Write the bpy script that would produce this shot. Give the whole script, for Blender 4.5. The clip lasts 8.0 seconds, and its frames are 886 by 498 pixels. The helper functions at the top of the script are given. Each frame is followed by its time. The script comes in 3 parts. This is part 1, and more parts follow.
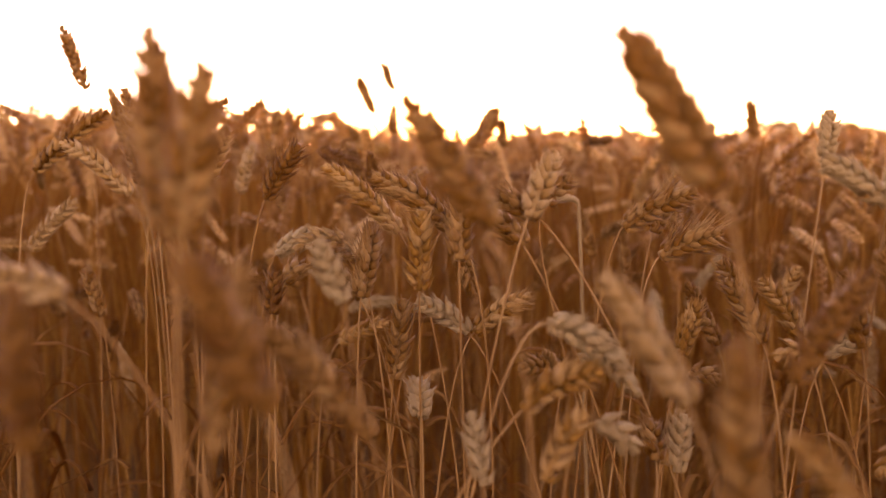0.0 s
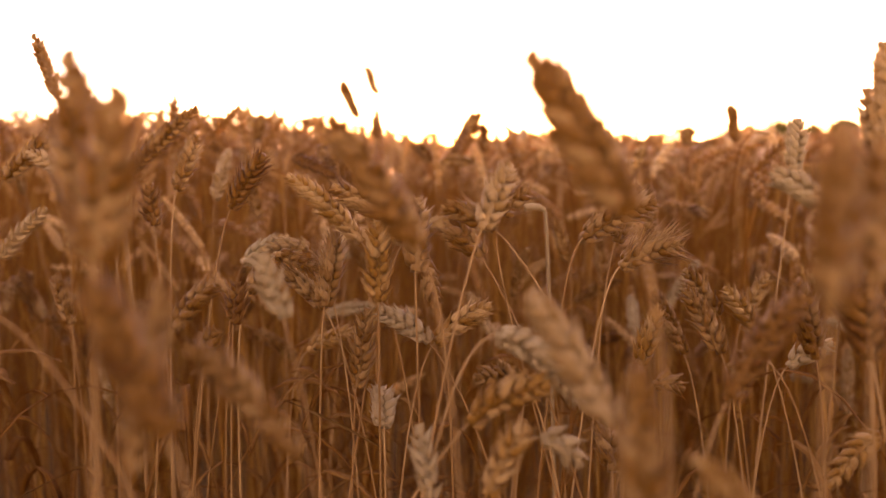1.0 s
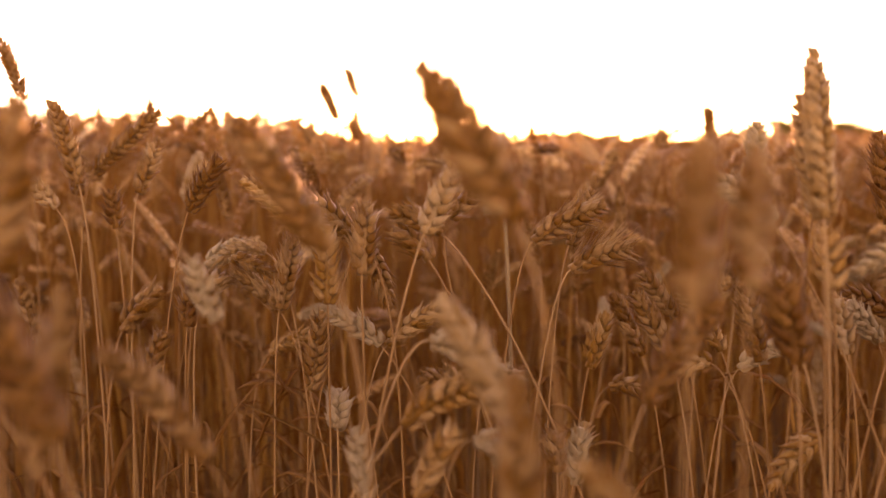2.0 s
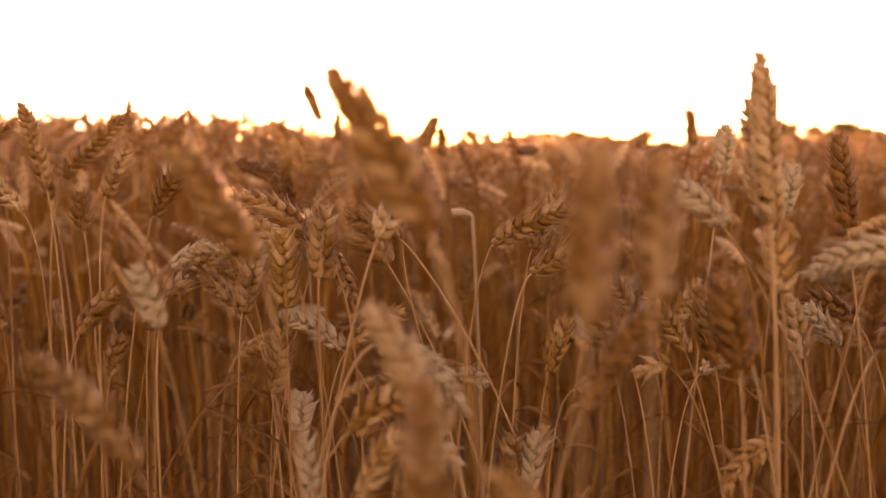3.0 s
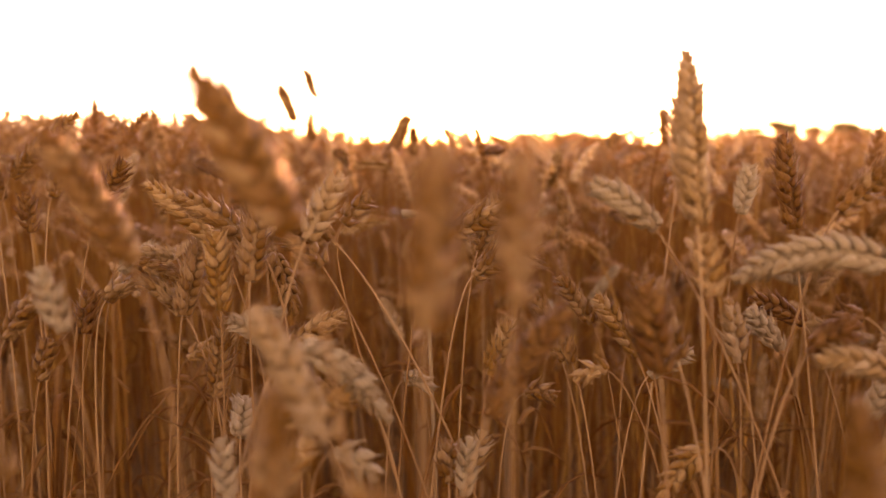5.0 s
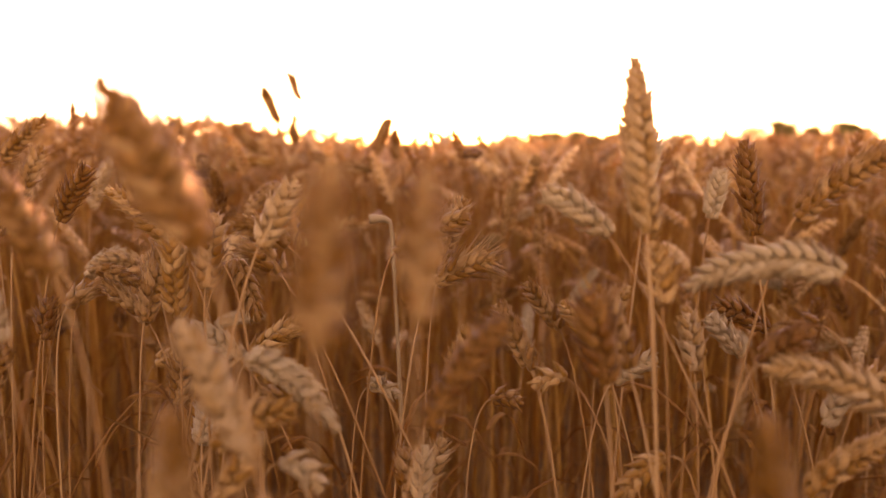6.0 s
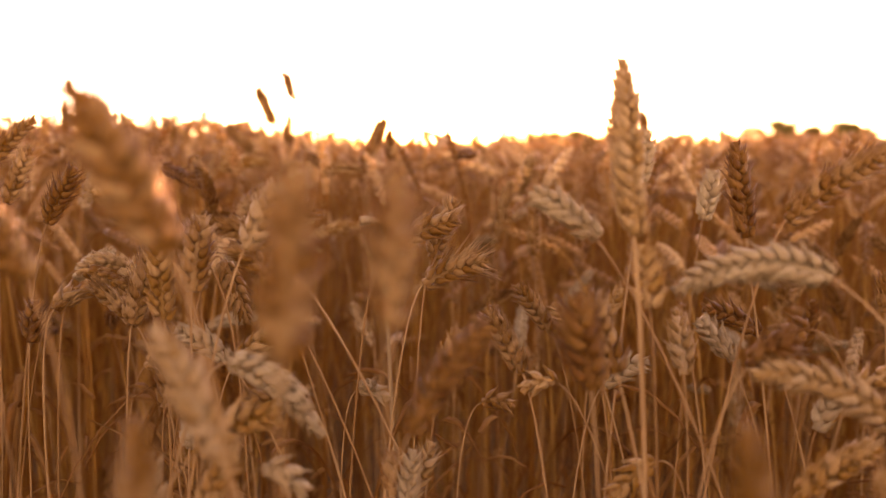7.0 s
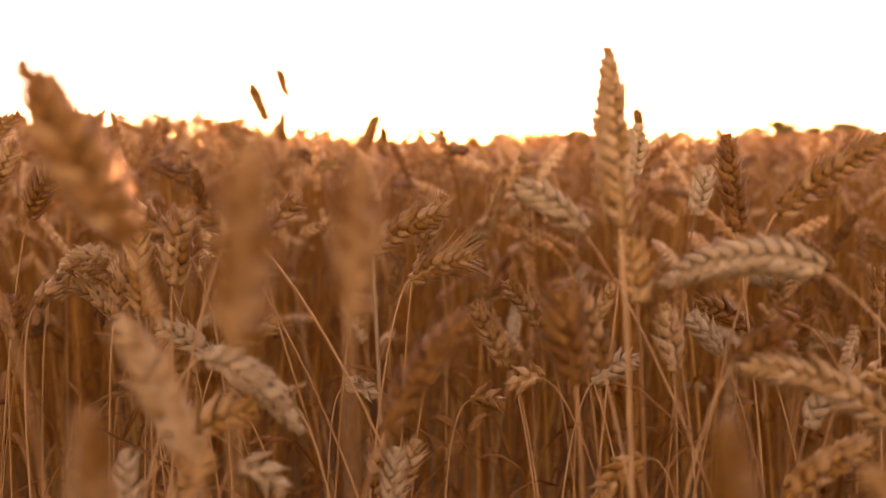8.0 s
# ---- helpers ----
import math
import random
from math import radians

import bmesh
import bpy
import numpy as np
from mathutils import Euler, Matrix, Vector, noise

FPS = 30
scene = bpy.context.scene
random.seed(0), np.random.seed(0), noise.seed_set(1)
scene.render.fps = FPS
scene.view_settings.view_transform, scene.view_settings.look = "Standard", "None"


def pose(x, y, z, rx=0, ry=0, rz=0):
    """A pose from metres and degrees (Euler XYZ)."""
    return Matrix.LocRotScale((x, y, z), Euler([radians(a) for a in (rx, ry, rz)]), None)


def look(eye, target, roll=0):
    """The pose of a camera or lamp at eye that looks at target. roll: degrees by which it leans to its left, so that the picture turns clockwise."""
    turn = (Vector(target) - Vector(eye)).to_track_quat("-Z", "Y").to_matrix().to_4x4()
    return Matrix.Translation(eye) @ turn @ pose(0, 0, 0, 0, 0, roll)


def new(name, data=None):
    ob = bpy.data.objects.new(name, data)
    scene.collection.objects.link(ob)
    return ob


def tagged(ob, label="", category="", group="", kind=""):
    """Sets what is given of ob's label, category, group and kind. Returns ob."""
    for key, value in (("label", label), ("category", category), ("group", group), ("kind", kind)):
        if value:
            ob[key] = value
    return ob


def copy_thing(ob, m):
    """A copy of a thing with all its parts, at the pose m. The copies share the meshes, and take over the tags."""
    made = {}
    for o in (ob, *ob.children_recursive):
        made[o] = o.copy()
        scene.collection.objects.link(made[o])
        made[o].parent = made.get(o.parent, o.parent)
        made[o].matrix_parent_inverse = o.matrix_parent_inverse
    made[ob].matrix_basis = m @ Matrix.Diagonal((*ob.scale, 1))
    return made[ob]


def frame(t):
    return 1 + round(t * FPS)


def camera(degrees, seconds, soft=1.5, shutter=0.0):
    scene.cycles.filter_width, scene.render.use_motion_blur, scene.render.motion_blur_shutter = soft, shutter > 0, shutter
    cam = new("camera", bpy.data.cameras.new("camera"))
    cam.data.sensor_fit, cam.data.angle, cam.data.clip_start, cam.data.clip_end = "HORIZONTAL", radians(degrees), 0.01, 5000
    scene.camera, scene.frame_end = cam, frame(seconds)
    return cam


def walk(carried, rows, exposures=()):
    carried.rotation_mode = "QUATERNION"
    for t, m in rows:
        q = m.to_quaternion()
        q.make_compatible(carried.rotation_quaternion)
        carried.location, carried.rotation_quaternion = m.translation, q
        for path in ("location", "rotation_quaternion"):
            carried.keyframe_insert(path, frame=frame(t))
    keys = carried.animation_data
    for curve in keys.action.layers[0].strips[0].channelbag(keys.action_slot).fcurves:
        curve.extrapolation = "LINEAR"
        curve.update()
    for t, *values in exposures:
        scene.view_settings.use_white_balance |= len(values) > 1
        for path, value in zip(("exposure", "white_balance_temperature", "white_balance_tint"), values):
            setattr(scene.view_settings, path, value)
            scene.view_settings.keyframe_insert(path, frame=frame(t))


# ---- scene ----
cam = camera(54.0, 8.0, soft=1.4)
EYE, TILT = 0.92, -6.6
ROWS = [
    (0.0, 0.0000, -0.0000, 0.0000),
    (0.5, 0.0143, -0.0011, 0.0041),
    (1.0, 0.0300, -0.0015, 0.0081),
    (1.5, 0.0489, -0.0057, 0.0095),
    (3.0, 0.0974, -0.0062, 0.0138),
    (3.5, 0.1082, -0.0054, 0.0131),
    (4.0, 0.1178, -0.0017, 0.0131),
    (4.5, 0.1288, 0.0027, 0.0133),
    (5.8, 0.1670, 0.0083, 0.0168),
    (6.0, 0.1721, 0.0094, 0.0181),
    (6.5, 0.1765, 0.0111, 0.0207),
    (7.0, 0.1802, 0.0148, 0.0192),
    (7.5, 0.1861, 0.0198, 0.0166),
    (8.0, 0.1900, 0.0244, 0.0140),
]
walk(cam, [(t, pose(x, y, EYE + z, 90 + TILT, 0, 0)) for t, x, y, z in ROWS],
     exposures=[(0.0, 4.66, 21000, 78), (8.0, 4.80, 21000, 78)])
cam.data.dof.use_dof = True
cam.data.dof.focus_distance = 0.69
cam.data.dof.aperture_fstop = 4.3

# ---- sky and sun: a low sun just over the far edge of the field ----
SUN_UP, SUN_RIGHT = 1.3, 1.2
world = bpy.data.worlds.new("sky")
scene.world = world
world.use_nodes = True
wn = world.node_tree.nodes
sky = wn.new("ShaderNodeTexSky")
sky.sky_type = 'NISHITA'
sky.sun_disc = False
sky.sun_elevation = radians(SUN_UP)
sky.sun_rotation = radians(SUN_RIGHT)
sky.air_density, sky.dust_density, sky.ozone_density = 0.4, 0.1, 1.0
world.node_tree.links.new(sky.outputs[0], wn["Background"].inputs[0])
wn["Background"].inputs[1].default_value = 0.12
sun_data = bpy.data.lights.new("sun", 'SUN')
sun_data.energy, sun_data.angle, sun_data.color = 0.35, radians(0.6), (1.0, 0.68, 0.36)
sun = new("sun", sun_data)
sun_way = Vector((math.sin(radians(SUN_RIGHT)) * math.cos(radians(SUN_UP)),
                  math.cos(radians(SUN_RIGHT)) * math.cos(radians(SUN_UP)), math.sin(radians(SUN_UP))))
sun.matrix_world = look(sun_way * 50, (0, 0, 0))


# ---- materials ----
def material(name, colours, grain=300.0, rough=0.65, through_light=0.3, bump=0.25, island=False, stretch=(1, 1, 1), gloss=0.12, fuzz=0.0, clear=0.0):
    """A dry plant surface: colours run from dark to light by piece, by blotch and by grain."""
    m = bpy.data.materials.new(name)
    m.use_nodes = True
    nt = m.node_tree
    n, l = nt.nodes, nt.links
    n.clear()
    out = n.new("ShaderNodeOutputMaterial")
    bsdf = n.new("ShaderNodeBsdfPrincipled")
    ramp = n.new("ShaderNodeValToRGB")
    ramp.color_ramp.elements[0].color = (*colours[0], 1)
    ramp.color_ramp.elements[1].color = (*colours[-1], 1)
    for k, c in enumerate(colours[1:-1]):
        e = ramp.color_ramp.elements.new((k + 1) / (len(colours) - 1))
        e.color = (*c, 1)
    co = n.new("ShaderNodeTexCoord")
    mp = n.new("ShaderNodeMapping")
    mp.inputs["Scale"].default_value = stretch
    l.new(co.outputs["Object"], mp.inputs[0])
    blot = n.new("ShaderNodeTexNoise")
    blot.inputs["Scale"].default_value = grain / 6
    fine = n.new("ShaderNodeTexNoise")
    fine.inputs["Scale"].default_value = grain
    fine.inputs["Detail"].default_value = 4
    l.new(mp.outputs[0], blot.inputs[0])
    l.new(mp.outputs[0], fine.inputs[0])
    if island == "piece":
        stored = n.new("ShaderNodeAttribute")
        stored.attribute_name = "piece"
        own = stored.outputs["Fac"]
    elif island:
        own = n.new("ShaderNodeNewGeometry").outputs["Random Per Island"]
    else:
        own = n.new("ShaderNodeObjectInfo").outputs["Random"]

    def mix(a, b, wa, wb):
        x = n.new("ShaderNodeMath")
        x.operation = 'MULTIPLY'
        x.inputs[1].default_value = wa
        l.new(a, x.inputs[0])
        y = n.new("ShaderNodeMath")
        y.operation = 'MULTIPLY_ADD'
        y.inputs[1].default_value = wb
        l.new(b, y.inputs[0])
        l.new(x.outputs[0], y.inputs[2])
        return y.outputs[0]

    a = mix(own, blot.outputs[0], 0.75 if island == "piece" else 0.4, 0.15 if island == "piece" else 0.4)
    a = mix(a, fine.outputs[0], 1.0, 0.2 if island == "piece" else 0.45)
    l.new(a, ramp.inputs[0])
    l.new(ramp.outputs[0], bsdf.inputs["Base Color"])
    bsdf.inputs["Roughness"].default_value = rough
    bsdf.inputs["Specular IOR Level"].default_value = gloss
    bsdf.inputs["Transmission Weight"].default_value = clear
    bsdf.inputs["IOR"].default_value = 1.3
    bsdf.inputs["Sheen Weight"].default_value = fuzz
    bsdf.inputs["Sheen Roughness"].default_value = 0.4
    bsdf.inputs["Sheen Tint"].default_value = (1.0, 0.85, 0.65, 1)
    if bump:
        bp = n.new("ShaderNodeBump")
        bp.inputs["Strength"].default_value = bump
        bp.inputs["Distance"].default_value = 0.3 / grain
        l.new(fine.outputs[0], bp.inputs["Height"])
        l.new(bp.outputs[0], bsdf.inputs["Normal"])
    if through_light:
        tr = n.new("ShaderNodeBsdfTranslucent")
        l.new(ramp.outputs[0], tr.inputs[0])
        ms = n.new("ShaderNodeMixShader")
        ms.inputs[0].default_value = through_light
        l.new(bsdf.outputs[0], ms.inputs[1])
        l.new(tr.outputs[0], ms.inputs[2])
        l.new(ms.outputs[0], out.inputs[0])
    else:
        l.new(bsdf.outputs[0], out.inputs[0])
    return m


GOLD = [(0.144, 0.045, 0.006), (0.272, 0.108, 0.020), (0.500, 0.285, 0.120)]
PALE = [(0.221, 0.118, 0.047), (0.306, 0.185, 0.084), (0.391, 0.265, 0.137)]
BROWN = [(0.087, 0.025, 0.003), (0.186, 0.065, 0.010), (0.400, 0.212, 0.082)]
DARK = [(0.071, 0.020, 0.003), (0.138, 0.043, 0.007), (0.257, 0.101, 0.022)]
TAN = [(0.167, 0.069, 0.018), (0.290, 0.139, 0.043), (0.450, 0.280, 0.140)]
STRAW = [(0.170, 0.046, 0.005), (0.306, 0.101, 0.016), (0.510, 0.242, 0.060)]
HUSK = (900.0, 0.45, 0.14, 0.6, False, (1, 0.1, 1), 0.20, 0.05, 0.03)   # ribs run along the husk
husk = {"gold": material("husk_gold", GOLD, *HUSK), "pale": material("husk_pale", PALE, *HUSK),
        "brown": material("husk_brown", BROWN, *HUSK), "dark": material("husk_dark", DARK, *HUSK), "tan": material("husk_tan", TAN, *HUSK)}
husk["awned"] = husk["brown"]
straw = material("straw", [(0.18, 0.066, 0.017), (0.31, 0.142, 0.048), (0.46, 0.255, 0.108)], 220.0, 0.6, 0.1, 0.2, stretch=(1, 1, 0.06), gloss=0.3)
field_husk = material("field_husk", [(0.200, 0.064, 0.010), (0.370, 0.140, 0.028), (0.570, 0.275, 0.082), (0.740, 0.480, 0.230)], 250.0, 0.6, 0.28, 0.2, "piece", gloss=0.3, fuzz=0.4, clear=0.20)
field_straw = material("field_straw", STRAW, 200.0, 0.6, 0.2, 0.0, "piece", (1, 1, 0.06), clear=0.10)
blade_mat = material("dry_blade", [(0.100, 0.034, 0.008), (0.190, 0.076, 0.019), (0.340, 0.170, 0.060)], 120.0, 0.6, 0.45, 0.3, False, (1, 1, 0.2))
field_blade = material("field_blade", [(0.150, 0.044, 0.008), (0.247, 0.085, 0.018), (0.390, 0.177, 0.055)], 120.0, 0.7, 0.4, 0.0, True)
soil = material("soil", [(0.070, 0.029, 0.010), (0.120, 0.054, 0.019), (0.180, 0.095, 0.038)], 14.0, 0.95, 0.0, 0.8)
far_crop = material("far_crop", [(0.270, 0.103, 0.028), (0.437, 0.194, 0.057), (0.582, 0.316, 0.114)], 9.0, 0.8, 0.2, 0.6)
bark = material("bark", [(0.05, 0.035, 0.025), (0.100, 0.074, 0.055), (0.160, 0.133, 0.111)], 12.0, 0.9, 0.0, 0.6)
leaf_mat = material("tree_leaf", [(0.09, 0.08, 0.02), (0.15, 0.125, 0.03), (0.220, 0.184, 0.050)], 4.0, 0.6, 0.7, 0.0, True)


# ---- building helpers ----
def mesh_of(name, verts, faces, mat, smooth=True):
    me = bpy.data.meshes.new(name)
    me.from_pydata(verts, [], faces)
    me.materials.append(mat)
    me.polygons.foreach_set("use_smooth", [smooth] * len(me.polygons))
    me.update()
    return me


def part(name, me, parent, label=""):
    ob = new(name, me)
    ob.parent = parent
    return tagged(ob, label)


def lobe(length, width, thick, sides, rings, beak=0.0, hook=0.0):
    """A husk: a plump drop along +y that ends in a point and leans outward, with a faint keel on its outer (+x) side."""
    vs, fs = [(0, 0, 0)], []
    for k in range(rings):
        u = (k + 0.35) / (rings - 0.25)
        r = math.sin(math.pi * min(1, u ** 0.72)) ** 0.72
        for j in range(sides):
            a = 2 * math.pi * j / sides
            keel = 1.14 if j == 0 else 1.0
            vs.append((thick * r * math.cos(a) * keel + hook * u ** 3, length * u, width * r * math.sin(a)))
    vs.append((hook * 1.3 + 0.25 * beak, length + beak, 0))
    for j in range(sides):
        fs.append((0, 1 + (j + 1) % sides, 1 + j))
        for k in range(rings - 1):
            p, q = 1 + k * sides, 1 + (k + 1) * sides
            fs.append((p + j, p + (j + 1) % sides, q + (j + 1) % sides, q + j))
        p = 1 + (rings - 1) * sides
        fs.append((p + j, p + (j + 1) % sides, len(vs) - 1))
    return np.array(vs), fs


def joined(pieces):
    vs, fs, base = [], [], 0
    for v, f in pieces:
        vs.append(v)
        fs += [tuple(i + base for i in q) for q in f]
        base += len(v)
    return np.concatenate(vs), fs


def moved(vs, m):
    a = np.array(m)
    return vs @ a[:3, :3].T + a[:3, 3]


# a spikelet's husks: offsets along x, y and z, length, half-breadths along x and z, fan angle about x; millimetres and degrees
HUSKS = {
    0: ((0.5, 0.0, 2.4, 7.6, 2.6, 2.5, 12), (0.5, 0.0, -2.4, 7.6, 2.6, 2.5, -12),
        (1.5, 2.2, 1.6, 7.8, 2.3, 2.2, 9), (1.5, 2.2, -1.6, 7.8, 2.3, 2.2, -9), (2.1, 3.4, 0.0, 7.0, 1.9, 2.0, 0)),
    1: ((0.5, 0.0, 2.3, 8.4, 2.8, 2.6, 12), (0.5, 0.0, -2.3, 8.4, 2.8, 2.6, -12), (1.7, 2.6, 0.0, 8.2, 2.4, 2.6, 0)),
    2: ((0.6, 0.0, 1.9, 12.0, 3.2, 2.9, 8), (0.6, 0.0, -1.9, 12.0, 3.2, 2.9, -8)),
}


def spikelet(rng, detail, awn=0.0):
    """A fan of plump husks along +y: two glumes outside, florets rising between; +x points away from the ear's axis."""
    sides, rings = ((7, 5), (5, 3), (3, 2))[detail]
    bits = []
    for ox, oy, oz, ln, hx, hz, fan in HUSKS[detail]:
        floret = oy > 1
        grow = rng.uniform(0.9, 1.1) * 0.001
        beak = rng.uniform(0.0008, 0.0030) + (awn * rng.uniform(0.4, 1.2) if floret else awn * 0.2)
        v, f = lobe(ln * grow, hz * grow, hx * grow, sides, rings, beak, 0.0015)
        m = (Matrix.Translation((ox * 0.001, oy * 0.001, oz * 0.001))
             @ Euler((radians(fan) + rng.uniform(-0.09, 0.09), 0, rng.uniform(-0.10, 0.07))).to_matrix().to_4x4()
             @ Euler((0, rng.uniform(-0.3, 0.3), 0)).to_matrix().to_4x4())
        bits.append((moved(v, m), f))
    return joined(bits)


def bezier(p0, p1, p2, p3, n):
    u = np.linspace(0, 1, n)[:, None]
    p0, p1, p2, p3 = (np.array(p, float) for p in (p0, p1, p2, p3))
    return (1 - u) ** 3 * p0 + 3 * u * (1 - u) ** 2 * p1 + 3 * u * u * (1 - u) * p2 + u ** 3 * p3


def tube(path, radii, sides):
    """A round stalk along a path, closed at its ends."""
    n = len(path)
    tan = np.gradient(path, axis=0)
    tan /= np.linalg.norm(tan, axis=1)[:, None] + 1e-9
    side = np.cross(tan, (0.31, 0.95, 0.05))
    side /= np.linalg.norm(side, axis=1)[:, None] + 1e-9
    other = np.cross(tan, side)
    a = np.arange(sides) * 2 * math.pi / sides
    ring = np.cos(a)[None, :, None] * side[:, None, :] + np.sin(a)[None, :, None] * other[:, None, :]
    vs = (path[:, None, :] + ring * np.asarray(radii)[:, None, None]).reshape(-1, 3)
    fs = [(k * sides + j, k * sides + (j + 1) % sides, (k + 1) * sides + (j + 1) % sides, (k + 1) * sides + j)
          for k in range(n - 1) for j in range(sides)]
    fs += [tuple(range(sides))[::-1], tuple(range((n - 1) * sides, n * sides))]
    return vs, fs


def ear_slots(base, tip, bow, turn, girth, gap=0.0037):
    """Where an ear's spikelets sit: a list of poses along the bowed axis, alternating sides; and the axis itself."""
    b, t = Vector(base), Vector(tip)
    mid = (b + t) / 2 + Vector((0, 0, 2 * bow))
    count = max(6, round((t - b).length / gap))
    axis = [b.lerp(mid, k / count).lerp(mid.lerp(t, k / count), k / count) for k in range(count + 1)]
    slots = []
    for k in range(count):
        u = k / (count - 1)
        d = (mid - b).lerp(t - mid, u).normalized()
        ref = Vector((0, 1, 0)) - d * d.y
        face = Matrix.Rotation(turn, 3, d) @ ref.normalized()
        out = d.cross(face) * (1 if k % 2 else -1)
        size = girth * 0.94 * (0.60 + 0.44 * math.sin(math.pi * min(1, (u * 0.74 + 0.17))) - 0.08 * u ** 3) * (1 - 0.38 * (max(0.0, u - 0.7) / 0.3) ** 2)
        tilt = radians(15) * (1 - 0.5 * u)
        if k == count - 1:
            tilt = 0
        way = (d * math.cos(tilt) + out * math.sin(tilt)).normalized()
        x = (out - way * out.dot(way)).normalized()
        z = x.cross(way)
        m = Matrix((x, way, z)).transposed().to_4x4()
        m.translation = axis[k] + out * 0.0019 * girth * (1 - 0.5 * u)
        slots.append((m, size))
    return slots, axis


rng = random.Random(11)
SPIKELETS = {(tone, d): [mesh_of("spikelet", *spikelet(rng, d, {"awned": 0.014, "brown": 0.005, "dark": 0.006, "gold": 0.004}.get(tone, 0.003)), husk[tone]) for _ in range(7)] for tone in husk for d in (0, 1)}
LOOK = {"gold": "ripe golden", "pale": "bleached pale straw-coloured", "brown": "ripe brown", "dark": "dark brown", "tan": "dull tan", "awned": "ripe brown short-awned"}


def wheat(base, tip, foot, tone, bow=0.003, neck=0.05, girth=1.0, turn=None, detail=0):
    """One stalk: a straw from its foot to the ear's base, and an ear of spikelets from there to the tip."""
    base, tip = Vector(base), Vector(tip)
    tip -= (tip - base).normalized() * 0.002   # the last spikelet reaches past the axis
    turn = rng.uniform(-0.9, 0.9) if turn is None else turn
    slim = min(1.0, girth) ** 2   # slighter ears stand on thinner straws
    girth *= 1.18
    drop = (tip - base).normalized().z
    pose_word = "an upright ear" if drop > 0.75 else "a leaning ear" if drop > 0.25 else "a nodding ear"
    thing = new("wheat_stalk")
    thing.location = (*foot, 0)
    tagged(thing, f"{LOOK[tone]} wheat stalk with {pose_word}", "wheat", "wheat stalks", "")
    o = Vector((*foot, 0))
    slots, axis = ear_slots(base - o, tip - o, bow, turn, girth)
    first = (axis[1] - axis[0]).normalized()
    path = bezier((0, 0, 0), (0.01, 0.01, 0.62 * base.z), axis[0] - first * neck, axis[0], 26)
    u = np.linspace(0, 1, 26)
    radii = (0.0013 - 0.0006 * u) * slim
    for knot in (5, 12):
        radii[knot] *= 1.45
    part("stem", mesh_of("stem", *tube(path, radii, 7), straw), thing)
    vs, fs = tube(np.array([tuple(p) for p in axis]), np.linspace(0.0030, 0.0023, len(axis)) * girth, 6)
    ear = part("ear", mesh_of("ear", vs, fs, husk[tone]), thing)
    for m, size in slots:
        s = part("spikelet", rng.choice(SPIKELETS[tone, detail]), ear)
        s.matrix_local = m @ Matrix.Rotation(rng.uniform(-0.13, 0.13), 4, 'Z') @ Matrix.Rotation(rng.uniform(-0.25, 0.25), 4, 'Y') @ Matrix.Scale(size * rng.uniform(0.92, 1.12), 4)
    return thing


# ---- ground ----
def rise(x, y):
    """The field climbs gently away from the viewpoint and levels out."""
    return 0.0030 * min(80.0, max(0.0, math.hypot(x, y) - 2.5))


def ground_sheet():
    xs = sorted({*np.linspace(-6, 6, 41), *[s * 6 * 1.35 ** k for k in range(1, 20) for s in (-1, 1)]})
    grid = [(x, y, 0.012 * noise.noise((x * 3, y * 3, 0)) - 0.012 + rise(x, y)) for y in xs for x in xs]
    n = len(xs)
    fs = [(j * n + i, j * n + i + 1, (j + 1) * n + i + 1, (j + 1) * n + i) for j in range(n - 1) for i in range(n - 1)]
    tagged(new("ground", mesh_of("ground", grid, fs, soil)), "dry brown field soil under the wheat", "ground", "", "structure")


ground_sheet()


def far_field():
    """The crop's uneven top from 16 m outwards, all round."""
    vs, fs = [], []
    rings, around = 40, 180
    for k in range(rings):
        r = 16 * (700 / 16) ** (k / (rings - 1))
        for j in range(around):
            a = 2 * math.pi * (j + 0.5 * (k % 2)) / around
            x, y = r * math.sin(a), r * math.cos(a)
            vs.append((x, y, 0.80 + rise(x, y) + 0.05 * noise.noise((x * 0.9, y * 0.9, 3)) + 0.03 * noise.noise((x * 0.2, y * 0.2, 8)) if k else -0.02))
    for k in range(rings - 1):
        for j in range(around):
            fs.append((k * around + j, k * around + (j + 1) % around, (k + 1) * around + (j + 1) % around, (k + 1) * around + j))
    tagged(new("wheat_field", mesh_of("wheat_field", vs, fs, far_crop)), "ripe golden-brown wheat crop reaching the horizon", "wheat field", "", "stuff")


far_field()


# ---- the field: stalks too many to count, thinning in detail with distance ----
def ear_shape(r, detail, length, bow):
    """An ear along +z from the origin that droops toward +x, in the given detail."""
    if detail == 3:
        path = bezier((0, 0, 0), (0, 0, 0.3 * length), (0.4 * bow * length, 0, 0.7 * length), (bow * length, 0, length * (1 - 0.3 * bow)), 6)
        return tube(path, np.array((0.003, 0.008, 0.0065, 0.0075, 0.005, 0.001)), 4)
    gap = (0.0054, 0.0098, 0.012)[detail]
    slots, axis = ear_slots((0, 0, 0), (bow * length, 0, length * (1 - 0.3 * bow)), 0.003, r.uniform(-1.5, 1.5), 1.0 if detail < 2 else 1.25, gap)
    core = np.array([tuple(p) for p in axis])[:: 2 + detail]
    bits = [(moved(v, m @ Matrix.Scale(s, 4)), f) for m, s in slots for v, f in [spikelet(r, min(2, detail + 1))]]
    return joined(bits + [tube(core, np.linspace(0.0042, 0.002, len(core)), 4)])


